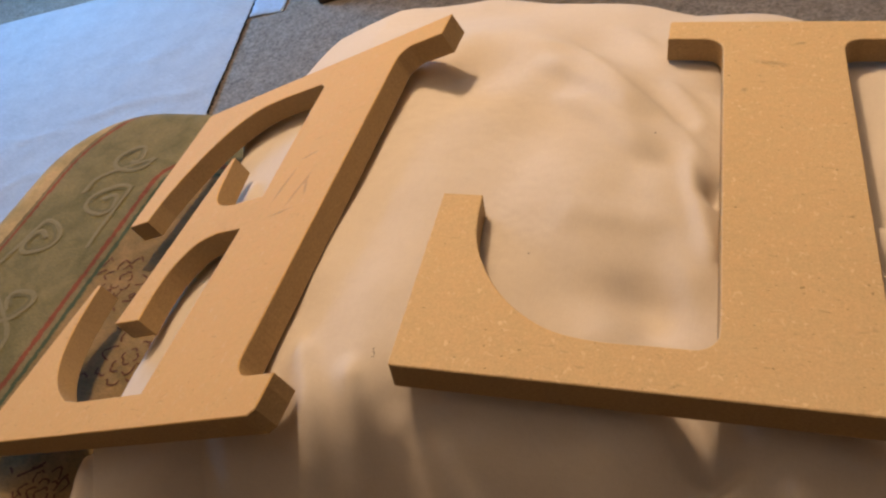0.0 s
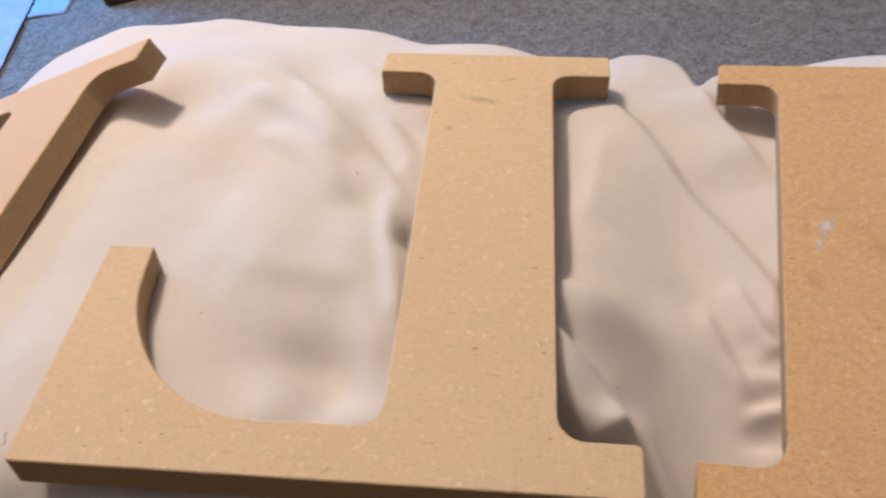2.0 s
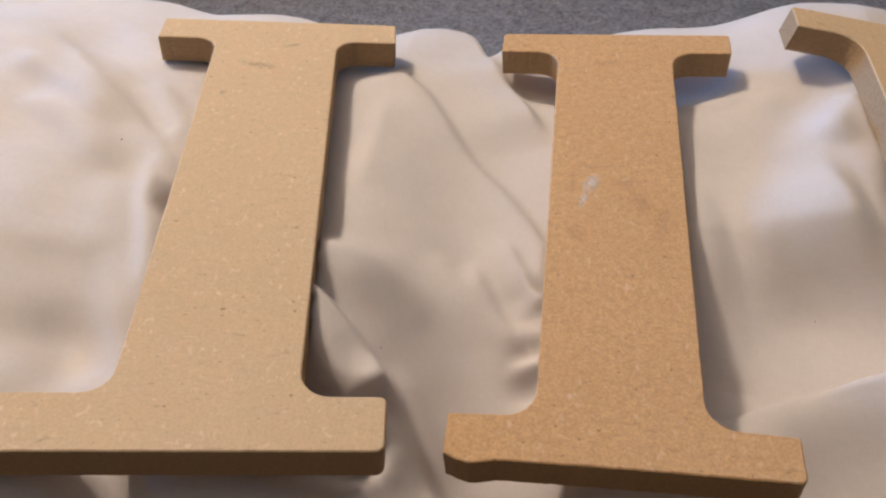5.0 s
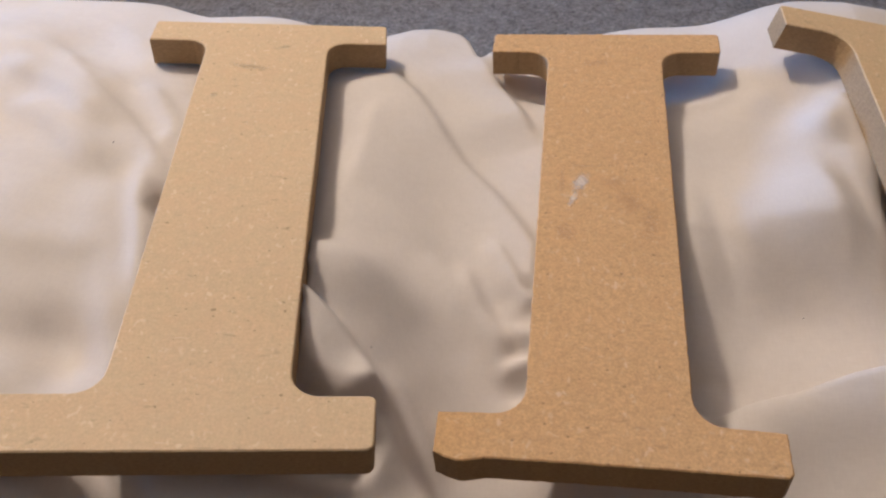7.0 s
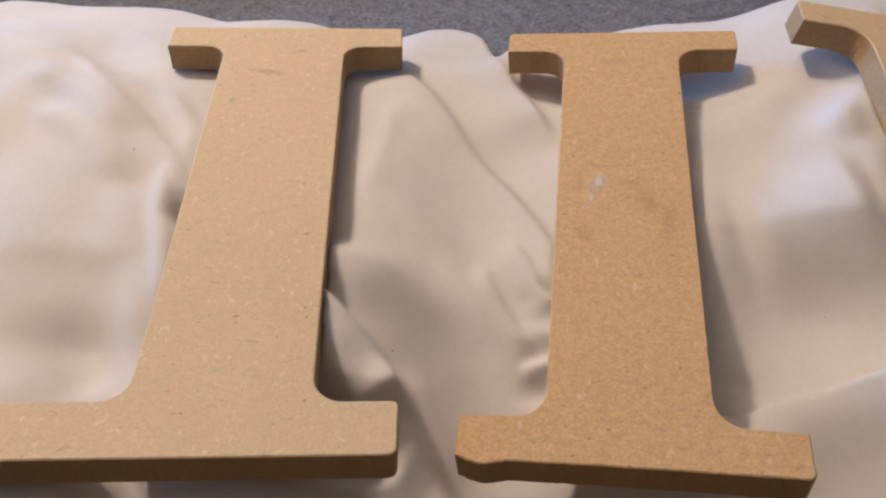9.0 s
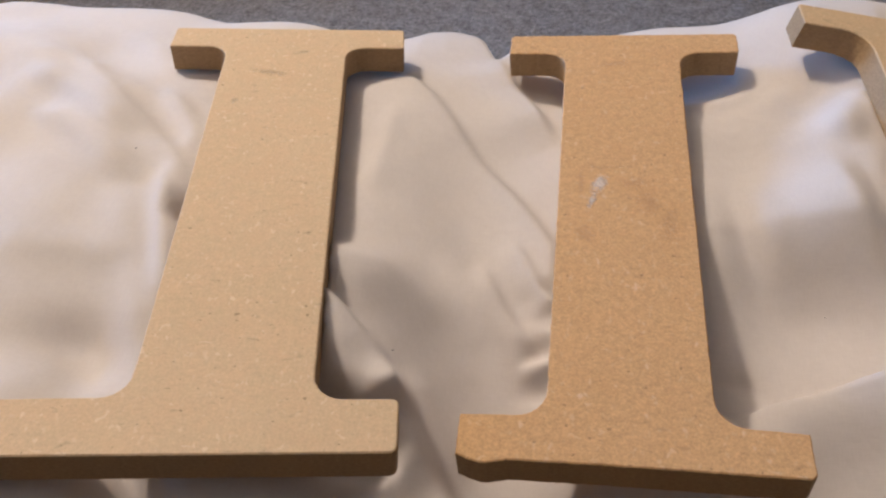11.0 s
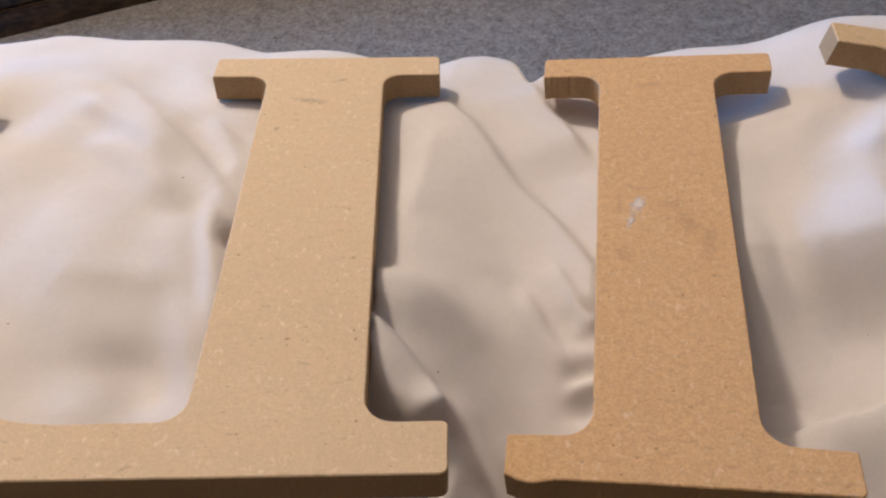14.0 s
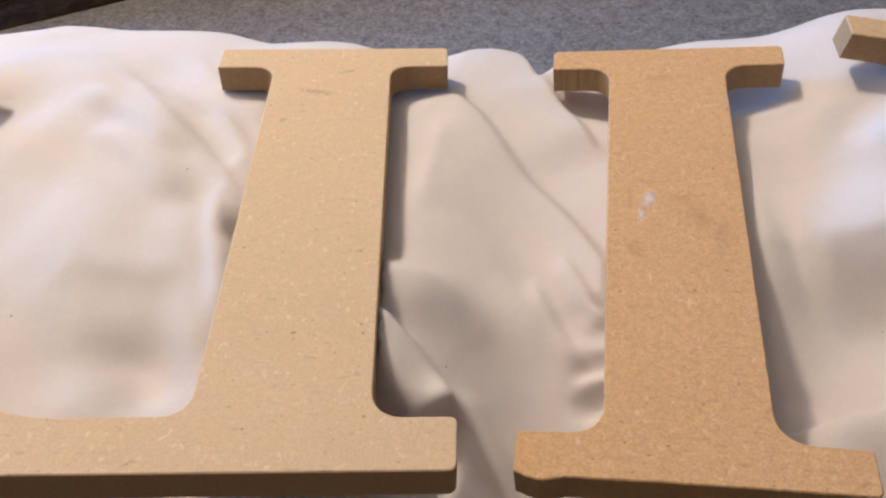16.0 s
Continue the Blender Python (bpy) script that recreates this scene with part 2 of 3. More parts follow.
def outline_l():
    h = 313
    q = arc(2, 2, 2, 180, 270, 3) + arc(256.5, 3.5, 3.5, 270, 360, 4) + arc(257.5, 22, 3, 0, 90, 4)
    q += arc(238, 37, 12, 270, 180)
    q += arc(238, h - 22 - 12, 12, 180, 90)
    q += [(261, h - 22)] + arc(260.5, h - 20.5, 1.5, 270, 360, 3) + arc(260, h - 2, 2, 0, 90, 3) + arc(119.5, h - 2, 2, 90, 180, 3) + [(117, h - 22)]
    q += arc(140.5, h - 22 - 12, 12, 90, 0)
    q += [(152.5, 45)]
    q += arc(140.5, 38.5, 12, 0, -90)[1:]
    q += spline([(120, 26.5), (95, 26.5), (72, 31.5), (51, 46), (35, 67), (25, 93), (22, 125)])
    q += [(-1, 125)]
    return q


def outline_e():
    q = [(-4, 4), (-3, 25)]
    q += arc(-24, 38, 13, 270, 180)
    q += arc(-24, 292, 13, 180, 100)
    q += [(0.5, 304), (1.5, 326.5), (-275, 326.5), (-284, 192), (-259, 192)]
    q += spline([(-257, 212), (-246, 243), (-223, 280), (-190, 301), (-150, 303)])
    q += [(-118, 301), (-112, 296), (-109, 178)]
    q += spline([(-140, 179), (-160, 184), (-173, 200), (-181, 240)])
    q += [(-185, 240), (-203, 83), (-174, 82)]
    q += spline([(-175.5, 100), (-173, 125), (-160, 145), (-140, 151)])
    q += [(-114, 149), (-117, 21), (-188, 20)]
    q += spline([(-205, 22), (-228, 35), (-248, 57), (-261, 88), (-265, 128)])
    q += [(-270, 129), (-296, -7), (-8, 0)]
    return q


def letter(name, outline, m, face, label, wobble=0.00007):
    """A board cut to the outline (mm), its top face in the pose's plane, with slightly eased edges."""
    rnd = random.Random(name)
    raw = [Vector((x / 1000, y / 1000)) for x, y in outline]
    pts = []
    for a, b in zip(raw, raw[1:] + raw[:1]):
        pts.append(tuple(a))
        n = int((b - a).length / 0.0018)
        side = Vector((a.y - b.y, b.x - a.x)).normalized() if n else None
        for i in range(1, n):
            nick = rnd.uniform(-1, 1) * wobble * (3.0 if rnd.random() < 0.05 else 1)
            pts.append(tuple(a.lerp(b, i / n) + side * nick))
    area = sum(a[0] * b[1] - b[0] * a[1] for a, b in zip(pts, pts[1:] + pts[:1]))
    if area < 0:
        pts = pts[::-1]
    n = len(pts)
    inset, ease = [], 0.0006
    for i in range(n):
        a, b, c = Vector(pts[i - 1]), Vector(pts[i]), Vector(pts[(i + 1) % n])
        e1, e2 = (b - a).normalized(), (c - b).normalized()
        nn = Vector((-e1.y - e2.y, e1.x + e2.x))
        inset.append(b + (nn.normalized() * ease if nn.length > 1e-6 else Vector((0, 0))))
    bm = bmesh.new()
    rings = []
    for z, ring in ((0, inset), (-ease, pts), (-THICK + ease, pts), (-THICK, inset)):
        rings.append([bm.verts.new((p[0], p[1], z)) for p in ring])
    top = bm.faces.new(rings[0])
    bm.faces.new(rings[3][::-1])
    for a, b in zip(rings, rings[1:]):
        for i in range(n):
            f = bm.faces.new((a[i], b[i], b[(i + 1) % n], a[(i + 1) % n]))
            f.material_index = 0 if a is rings[0] else 1
            f.smooth = False
    bm.normal_update()
    bmesh.ops.triangulate(bm, faces=[f for f in bm.faces if len(f.verts) > 4], ngon_method="EAR_CLIP")
    ob = new(name, mesh_of(name, bm, [face, MDF_EDGE]))
    ob.matrix_world = m
    tagged(ob, label, "letter", "letters on the pillow")
    return ob, [m @ Vector((p[0], p[1], -THICK)) for p in pts], m


M_I = pose(0.29, 0.19, 0.16)
M_L = pose(0.017, 0.1357, 0.216, -2.04, 7.43, 9.22)
M_E = pose(-0.0367, 0.0951, 0.2159, 2.25, -17.98, 3.77)
M_TILTED = pose(0.4617, 0.4928, 0.182, 2.5, 14.2, 4.0) @ pose(0, -0.305, 0)
LETTERS = [
    letter("letter_e", outline_e(), M_E, MDF_E, "pale tan fibreboard letter E lying face down on a cream pillow"),
    letter("letter_l", outline_l(), M_L, MDF, "tan fibreboard letter L lying face down on a cream pillow"),
    letter("letter_i", outline_i(), M_I, MDF_RED, "reddish tan fibreboard letter I with a sticker mark on a pillow", 0.00016),
    letter("letter_i", outline_i(38.5, 99, 15, False), M_TILTED, MDF, "tan fibreboard letter tilted on the falling side of a pillow"),
]


# ---- the pillow: one soft sheet of cream cotton that bears the letters ----
SEAT_Z = 0.102


def smooth01(a, b, v):
    t = np.clip((v - a) / (b - a), 0, 1)
    return t * t * (3 - 2 * t)


def plane_z(m, x, y):
    n, o = m.to_3x3() @ Vector((0, 0, 1)), m @ Vector((0, 0, -THICK))
    return o.z - (n.x * (x - o.x) + n.y * (y - o.y)) / n.z


CREASES = []


def crease(points, height, far, near, start=0.25, end=0.25, flat=2):
    """A fold along a smooth line: its height, its width to the left and to the right of the line, the shares over which it fades in and out,
    and how flat it lies to the right."""
    CREASES.append((spline(points, 6), height, far, near, start, end, flat))


def raise_crease(x, y, z, line, height, far, near, start, end, flat):
    reach = 3 * max(far, near)
    xs, ys = [p[0] for p in line], [p[1] for p in line]
    spot = (x > min(xs) - reach) & (x < max(xs) + reach) & (y > min(ys) - reach) & (y < max(ys) + reach)
    px, py = x[spot], y[spot]
    best, side, place = np.full(px.shape, 9.0), np.zeros(px.shape), np.zeros(px.shape)
    run = 0.0
    for a, b in zip(line, line[1:]):
        dx, dy = b[0] - a[0], b[1] - a[1]
        le = math.hypot(dx, dy)
        u = ((px - a[0]) * dx + (py - a[1]) * dy) / le
        v = ((py - a[1]) * dx - (px - a[0]) * dy) / le
        d = np.hypot(v, u - np.clip(u, 0, le))
        near_by = d < best
        best = np.where(near_by, d, best)
        side = np.where(near_by, v, side)
        place = np.where(near_by, run + np.clip(u, 0, le), place)
        run += le
    place /= run
    along = smooth01(-0.02, start, place) * (1 - smooth01(1 - end, 1.02, place))
    z[spot] += height * along * np.exp(-np.where(side > 0, (best / far) ** 2, (best / near) ** flat))


def puff(x, y, cx, cy, amp, rx, ry=None):
    return amp * np.exp(-((x - cx) / rx) ** 2 - ((y - cy) / (ry or rx)) ** 2)


def inside(poly, x, y):
    r = np.zeros(x.shape, bool)
    for a, b in zip(poly, poly[1:] + poly[:1]):
        if a.y == b.y:
            continue
        c = ((a.y > y) != (b.y > y)) & (x < (b.x - a.x) * (y - a.y) / (b.y - a.y) + a.x)
        r ^= c
    return r


# between the L and the I
crease(((0.223, 0.470), (0.233, 0.453), (0.244, 0.441), (0.261, 0.413), (0.280, 0.383), (0.302, 0.357), (0.321, 0.327), (0.335, 0.302)), 0.0054, 0.0042, 0.030, 0.1, 0.05)
crease(((0.276, 0.510), (0.289, 0.477), (0.304, 0.448), (0.313, 0.426), (0.322, 0.405)), 0.0085, 0.0050, 0.042, 0.3, 0.3)
crease(((0.204, 0.288), (0.222, 0.290), (0.240, 0.288), (0.258, 0.281), (0.285, 0.270)), 0.0130, 0.012, 0.022, 0.02, 0.65)
crease(((0.214, 0.266), (0.222, 0.2615), (0.233, 0.2535), (0.242, 0.246), (0.249, 0.2395), (0.257, 0.231), (0.264, 0.219)), 0.0170, 0.0030, 0.024, 0.02, 0.12, 5)
crease(((0.249, 0.2395), (0.257, 0.231), (0.264, 0.219), (0.273, 0.204), (0.281, 0.192), (0.291, 0.178)), 0.0110, 0.0045, 0.012, 0.3, 0.15)
crease(((0.205, 0.207), (0.225, 0.2075), (0.243, 0.204), (0.262, 0.195)), -0.034, 0.010, 0.020, 0.05, 0.35)
crease(((0.258, 0.245), (0.266, 0.236), (0.273, 0.226), (0.280, 0.216), (0.291, 0.200)), 0.0028, 0.0035, 0.005)
crease(((0.286, 0.312), (0.297, 0.290), (0.306, 0.275), (0.318, 0.261)), 0.0046, 0.0036, 0.010, 0.3, 0.15)
crease(((0.301, 0.328), (0.313, 0.305), (0.325, 0.284)), 0.0036, 0.0034, 0.008, 0.3, 0.1)
crease(((0.268, 0.318), (0.283, 0.292), (0.300, 0.268)), 0.0024, 0.005, 0.012, 0.4, 0.4)
crease(((0.240, 0.345), (0.262, 0.325), (0.284, 0.312)), 0.0022, 0.007, 0.010, 0.4, 0.4)
crease(((0.330, 0.258), (0.320, 0.257), (0.306, 0.254)), 0.0050, 0.0032, 0.0032, 0.02, 0.8)
crease(((0.330, 0.272), (0.320, 0.273), (0.309, 0.279)), 0.0028, 0.0035, 0.004, 0.02, 0.8)
crease(((0.330, 0.288), (0.322, 0.291), (0.312, 0.300)), 0.0030, 0.0035, 0.004, 0.02, 0.7)
crease(((0.225, 0.43), (0.225, 0.34)), 0.003, 0.008, 0.006)
# right of the I
crease(((0.396, 0.461), (0.420, 0.459), (0.436, 0.465), (0.455, 0.478)), 0.0040, 0.012, 0.007, 0.05, 0.4)
crease(((0.474, 0.404), (0.502, 0.457)), 0.006, 0.014, 0.014)
crease(((0.418, 0.338), (0.450, 0.345), (0.490, 0.352)), 0.012, 0.035, 0.026)
crease(((0.44, 0.47), (0.49, 0.40)), 0.004, 0.010, 0.016)
crease(((0.398, 0.240), (0.418, 0.241), (0.442, 0.244), (0.473, 0.254), (0.525, 0.266)), 0.0215, 0.0045, 0.030, 0.03, 0.2, 2)
# in the bowl of the L
crease(((-0.020, 0.482), (0.020, 0.444), (0.053, 0.410), (0.093, 0.373), (0.118, 0.345), (0.131, 0.322)), 0.0044, 0.0052, 0.014, 0.4, 0.1)
crease(((-0.030, 0.535), (0.010, 0.512), (0.043, 0.486), (0.078, 0.452)), 0.0032, 0.005, 0.012)
crease(((-0.010, 0.428), (0.040, 0.402), (0.090, 0.362)), 0.0072, 0.013, 0.009)
crease(((0.015, 0.388), (0.060, 0.362), (0.105, 0.325)), 0.0062, 0.012, 0.009)
crease(((-0.024, 0.455), (0.035, 0.432), (0.085, 0.395)), 0.0045, 0.011, 0.008)
crease(((-0.060, 0.470), (-0.015, 0.445), (0.030, 0.405)), 0.0018, 0.014, 0.012)
crease(((0.082, 0.420), (0.108, 0.392), (0.126, 0.360)), 0.0035, 0.006, 0.008)
crease(((0.098, 0.330), (0.112, 0.300), (0.128, 0.262), (0.146, 0.212)), 0.0050, 0.009, 0.014)
crease(((0.112, 0.345), (0.132, 0.293), (0.152, 0.235)), 0.0062, 0.006, 0.008)
crease(((0.122, 0.330), (0.150, 0.250)), 0.0035, 0.005, 0.009)
crease(((0.112, 0.375), (0.134, 0.318)), 0.003, 0.008, 0.009)
crease(((0.05, 0.27), (0.12, 0.275)), 0.0025, 0.012, 0.012)
crease(((0.02, 0.52), (0.09, 0.43)), 0.003, 0.010, 0.014)
# between the E and the L, and the front below them
crease(((-0.121, 0.324), (-0.090, 0.250), (-0.056, 0.175)), 0.0045, 0.016, 0.02)
crease(((-0.060, 0.160), (-0.030, 0.118), (-0.015, 0.075)), 0.007, 0.008, 0.010)
crease(((-0.020, 0.150), (-0.004, 0.120), (0.000, 0.080)), 0.006, 0.006, 0.008)
crease(((0.010, 0.135), (0.022, 0.118), (0.045, 0.090)), 0.005, 0.006, 0.011)
crease(((0.136, 0.190), (0.149, 0.174), (0.160, 0.156), (0.168, 0.140)), -0.022, 0.012, 0.012, 0.2, 0.2)
crease(((0.030, 0.130), (0.050, 0.108), (0.085, 0.085)), 0.006, 0.007, 0.010)
crease(((0.19, 0.150), (0.235, 0.125)), 0.009, 0.007, 0.009)
crease(((-0.230, 0.112), (-0.219, 0.092), (-0.199, 0.070), (-0.190, 0.040)), -0.010, 0.0035, 0.006, 0.1, 0.1)


def pillow_height(x, y):
    top_e, top_l, top_i, top_t = plane_z(M_E, x, y) - 0.006, plane_z(M_L, x, y) - 0.004, plane_z(M_I, x, y) - 0.003, 0.152 - 0.2 * np.maximum(x - 0.52, 0)
    z = top_e + (top_l - top_e) * smooth01(-0.10, 0.03, x)
    z = z + (top_i - z) * smooth01(0.22, 0.31, x)
    z = z + (top_t - z) * smooth01(0.42, 0.49, x)
    # hollows and puffs
    for spot in ((0.06, 0.30, 0.012, 0.055, 0.10), (0.104, 0.192, 0.006, 0.018), (0.125, 0.21, -0.006, 0.012), (0.135, 0.311, -0.012, 0.006, 0.009),
                 (0.130, 0.425, -0.006, 0.014, 0.014), (-0.045, 0.405, -0.018, 0.032, 0.045), (0.114, 0.224, -0.009, 0.020, 0.014)):
        z = z + puff(x, y, *spot)
    for spot in ((0.238, 0.39, 0.005, 0.025, 0.06), (0.322, 0.247, -0.006, 0.010, 0.006), (0.319, 0.2645, -0.004, 0.010, 0.005), (0.300, 0.198, -0.030, 0.055, 0.062),
                 (0.274, 0.190, -0.010, 0.016, 0.016), (0.366, 0.470, -0.017, 0.082, 0.027)):
        z = z + puff(x, y, *spot)
    for spot in ((0.506, 0.288, -0.010, 0.064, 0.038), (0.410, 0.243, -0.016, 0.013, 0.020), (0.405, 0.335, 0.007, 0.016, 0.06), (0.462, 0.434, -0.009, 0.016, 0.02),
                 (0.524, 0.350, -0.045, 0.018, 0.040), (0.462, 0.296, -0.007, 0.034, 0.020), (0.485, 0.452, -0.005, 0.02, 0.016)):
        z = z + puff(x, y, *spot)
    for fold in CREASES:
        raise_crease(x, y, z, *fold)
    # it sinks towards the front beside the I
    z = z - 0.26 * np.clip(0.34 - y, 0, 0.095) * smooth01(0.335, 0.40, x)
    # the back of the pillow lies flatter beyond the tops of the E and the L
    w = smooth01(0.42, 0.53, y) * (1 - smooth01(0.08, 0.2, x))
    z = z * (1 - w) + (0.164 - 0.25 * np.maximum(-0.18 - x, 0)) * w
    # the front falls away steeply under the letters' lower edges
    brow = np.interp(x, (-0.30, -0.20, -0.12, -0.07, -0.03, 0.02, 0.27, 0.30, 0.43, 0.46, 0.6), (0.03, 0.05, 0.105, 0.114, 0.110, 0.130, 0.168, 0.18, 0.188, 0.182, 0.165))
    brow = brow + 0.005 * np.sin(38 * x + 1) + 0.003 * np.sin(90 * x)
    z = z - 1.5 * 0.013 * np.log1p(np.exp(np.clip((brow - y) / 0.013, -30, 30)))
    # outline of the pillow, with an ear at the far corner and a nick in the back seam
    left = np.interp(y, (0.0, 0.064, 0.084, 0.102, 0.144, 0.198, 0.26, 0.371, 0.409, 0.423, 0.435, 0.455, 0.503, 0.54),
                     (-0.205, -0.224, -0.232, -0.228, -0.234, -0.237, -0.254, -0.285, -0.312, -0.308, -0.285, -0.268, -0.258, -0.264))
    seam = np.interp(x, (-0.27, -0.25, -0.20, -0.17, -0.10, -0.02, 0.047, 0.085, 0.19, 0.21, 0.225, 0.24, 0.26, 0.29, 0.34, 0.39, 0.44, 0.47, 0.53, 0.7),
                     (0.545, 0.552, 0.568, 0.580, 0.588, 0.580, 0.567, 0.556, 0.556, 0.568, 0.578, 0.579, 0.574, 0.566, 0.566, 0.572, 0.580, 0.584, 0.590, 0.59))
    seam = seam + 0.0025 * np.sin(55 * x)
    back = seam - 0.048 * np.exp(-np.abs((x - 0.278) / 0.013) ** 1.5)
    d_left, d_back, d_front, d_right = x - left, back - y, y + 0.02, 1.0 - x
    f = 1.0
    for d, w in ((d_left, 0.025), (seam - y, 0.06 + 0.05 * smooth01(0.12, 0.24, x) * (1 - smooth01(0.31, 0.40, x))), (d_back, 0.02), (d_front, 0.03), (d_right, 0.12)):
        s = np.clip(d / w, 0, 1)
        f = f * np.sqrt(np.clip(1 - (1 - s) ** 2, 0, 1))
    low = SEAT_Z - 0.008
    z = low + (np.maximum(z, np.where((x > -0.18) & (y > 0.22), SEAT_Z + 0.012, SEAT_Z - 0.01)) - low) * f
    return z, np.minimum(np.minimum(d_left, d_back), np.minimum(d_front, d_right))


def make_pillow():
    step = 0.002
    xs, ys = np.arange(-0.36, 1.0, step), np.arange(-0.03, 0.63, step)
    X, Y = np.meshgrid(xs, ys)
    Z, D = pillow_height(X, Y)
    N = np.array([[noise.fractal((x * 9, y * 9, 0.3), 0.6, 2.1, 4) for x in xs[::5]] for y in ys[::5]])
    N = np.kron(N, np.ones((5, 5)))[:len(ys), :len(xs)]
    for _ in range(8):
        N[1:-1, 1:-1] = (N[:-2, 1:-1] + N[2:, 1:-1] + N[1:-1, :-2] + N[1:-1, 2:]) / 4
    Z = Z + 0.0016 * N
    for _, foot, m in LETTERS:
        hitm = inside(foot, X, Y)
        lim = plane_z(m, X, Y) - 0.0012
        Z = np.where(hitm, np.minimum(Z, lim), Z)
    for _ in range(1):
        Z[1:-1, 1:-1] = Z[1:-1, 1:-1] * 0.5 + (Z[:-2, 1:-1] + Z[2:, 1:-1] + Z[1:-1, :-2] + Z[1:-1, 2:]) * 0.125
    for _, foot, m in LETTERS:
        Z = np.where(inside(foot, X, Y), np.minimum(Z, plane_z(m, X, Y) - 0.0008), Z)
    ny, nx = X.shape
    verts = np.stack([X.ravel(), Y.ravel(), Z.ravel()], 1)
    i = (np.arange(ny - 1)[:, None] * nx + np.arange(nx - 1)[None]).ravel()
    me = bpy.data.meshes.new("pillow")
    quads = np.stack([i, i + 1, i + nx + 1, i + nx], 1)
    quads = quads[(D.ravel()[quads] > -0.003).all(1)]
    # the flat underside closes it
    under = verts.copy()
    under[:, 2] = SEAT_Z - 0.008
    edges = np.concatenate([np.stack([quads[:, k], quads[:, (k + 1) % 4]], 1) for k in range(4)])
    key = np.sort(edges, 1)
    _, first, count = np.unique(key[:, 0] * len(verts) + key[:, 1], return_index=True, return_counts=True)
    rim = edges[first[count == 1]]
    n = len(verts)
    skirt = np.stack([rim[:, 1], rim[:, 0], rim[:, 0] + n, rim[:, 1] + n], 1)
    used = np.unique(quads)
    back = np.full(2 * n, -1)
    back[used], back[used + n] = np.arange(len(used)), np.arange(len(used)) + len(used)
    verts = np.concatenate([verts[used], under[used]])
    quads = back[np.concatenate([quads, quads[:, ::-1] + n, skirt])]
    me.from_pydata(verts.tolist(), [], quads.tolist())
    me.materials.append(COTTON)
    me.polygons.foreach_set("use_smooth", [True] * len(me.polygons))
    return tagged(new("pillow", me), "plump creased pillow in a cream cotton case on a tapestry ottoman", "pillow")


make_pillow()


# ---- the tapestry ottoman under the pillow ----
OX0, OX1, OY0, OY1, ORAD = -0.556, 1.1, -0.16, 0.472, 0.115


def lean(x, y):
    """The ottoman's short side runs a little askew."""
    return x - 0.09 * (y - 0.33) if x < 0 else x


def make_ottoman():
    root = tagged(new("ottoman"), "low ottoman upholstered in green and beige floral tapestry", "ottoman")
    root.location = (0, 0, FLOOR_Z)
    # the padded top: rings of the rounded outline, each a little further in and up
    def ring(inset, n=20):
        r = ORAD - inset
        pts = []
        for cx, cy, a0 in ((OX1 - ORAD, OY1 - ORAD, 0), (OX0 + ORAD, OY1 - ORAD, 90), (OX0 + ORAD, OY0 + ORAD, 180), (OX1 - ORAD, OY0 + ORAD, 270)):
            pts += arc(cx, cy, max(r, 0.001), a0, a0 + 90, n)
        return [(lean(x, y), y) for x, y in pts]
    bm = bmesh.new()
    prof = [(0.0, -0.10), (0.0, -0.03), (0.002, -0.018), (0.007, -0.009), (0.014, -0.004), (0.022, -0.001)]
    prof += [(0.022 + 0.0055 * i, -0.0005 + 0.0005 * min(i, 8) / 8) for i in range(1, 5)]
    last = None
    for ins, dz in prof:
        vs = [bm.verts.new((x, y, SEAT_Z + dz - FLOOR_Z)) for x, y in ring(ins)]
        if last:
            for i in range(len(vs)):
                bm.faces.new((last[i], last[(i + 1) % len(vs)], vs[(i + 1) % len(vs)], vs[i]))
        last = vs
    bm.faces.new(last)
    bm.normal_update()
    part("padded_top", bm, TAPESTRY, root, "green and beige floral tapestry top", True)
    bm = bmesh.new()
    lo = [bm.verts.new((x, y, 0.10)) for x, y in ring(0.004)]
    hi = [bm.verts.new((x, y, SEAT_Z - 0.098 - FLOOR_Z)) for x, y in ring(0.004)]
    for i in range(len(lo)):
        bm.faces.new((lo[i], lo[(i + 1) % len(lo)], hi[(i + 1) % len(lo)], hi[i]))
    bm.faces.new(lo[::-1])
    bm.faces.new(hi)
    part("base", bm, WOOD, root, "dark wooden base")
    for x in (OX0 + 0.12, OX1 - 0.12):
        for y in (OY0 + 0.12, OY1 - 0.12):
            bm = bmesh.new()
            bmesh.ops.create_cone(bm, cap_ends=True, segments=20, radius1=0.018, radius2=0.028, depth=0.1, matrix=Matrix.Translation((x, y, 0.05)))
            part("leg", bm, WOOD, root)
    stitch_motifs(root)
    return root


def tube(bm, pts, r):
    """A flattened thread through the points."""
    last = None
    for i, p in enumerate(pts):
        a, b = Vector(pts[max(i - 1, 0)]), Vector(pts[min(i + 1, len(pts) - 1)])
        n = Vector((-(b - a).y, (b - a).x, 0)).normalized()
        c = Vector(p)
        ring = [bm.verts.new(c - n * r), bm.verts.new(c + Vector((0, 0, r * 0.12))), bm.verts.new(c + n * r)]
        if last:
            bm.faces.new((last[0], ring[0], ring[1], last[1]))
            bm.faces.new((last[1], ring[1], ring[2], last[2]))
        last = ring


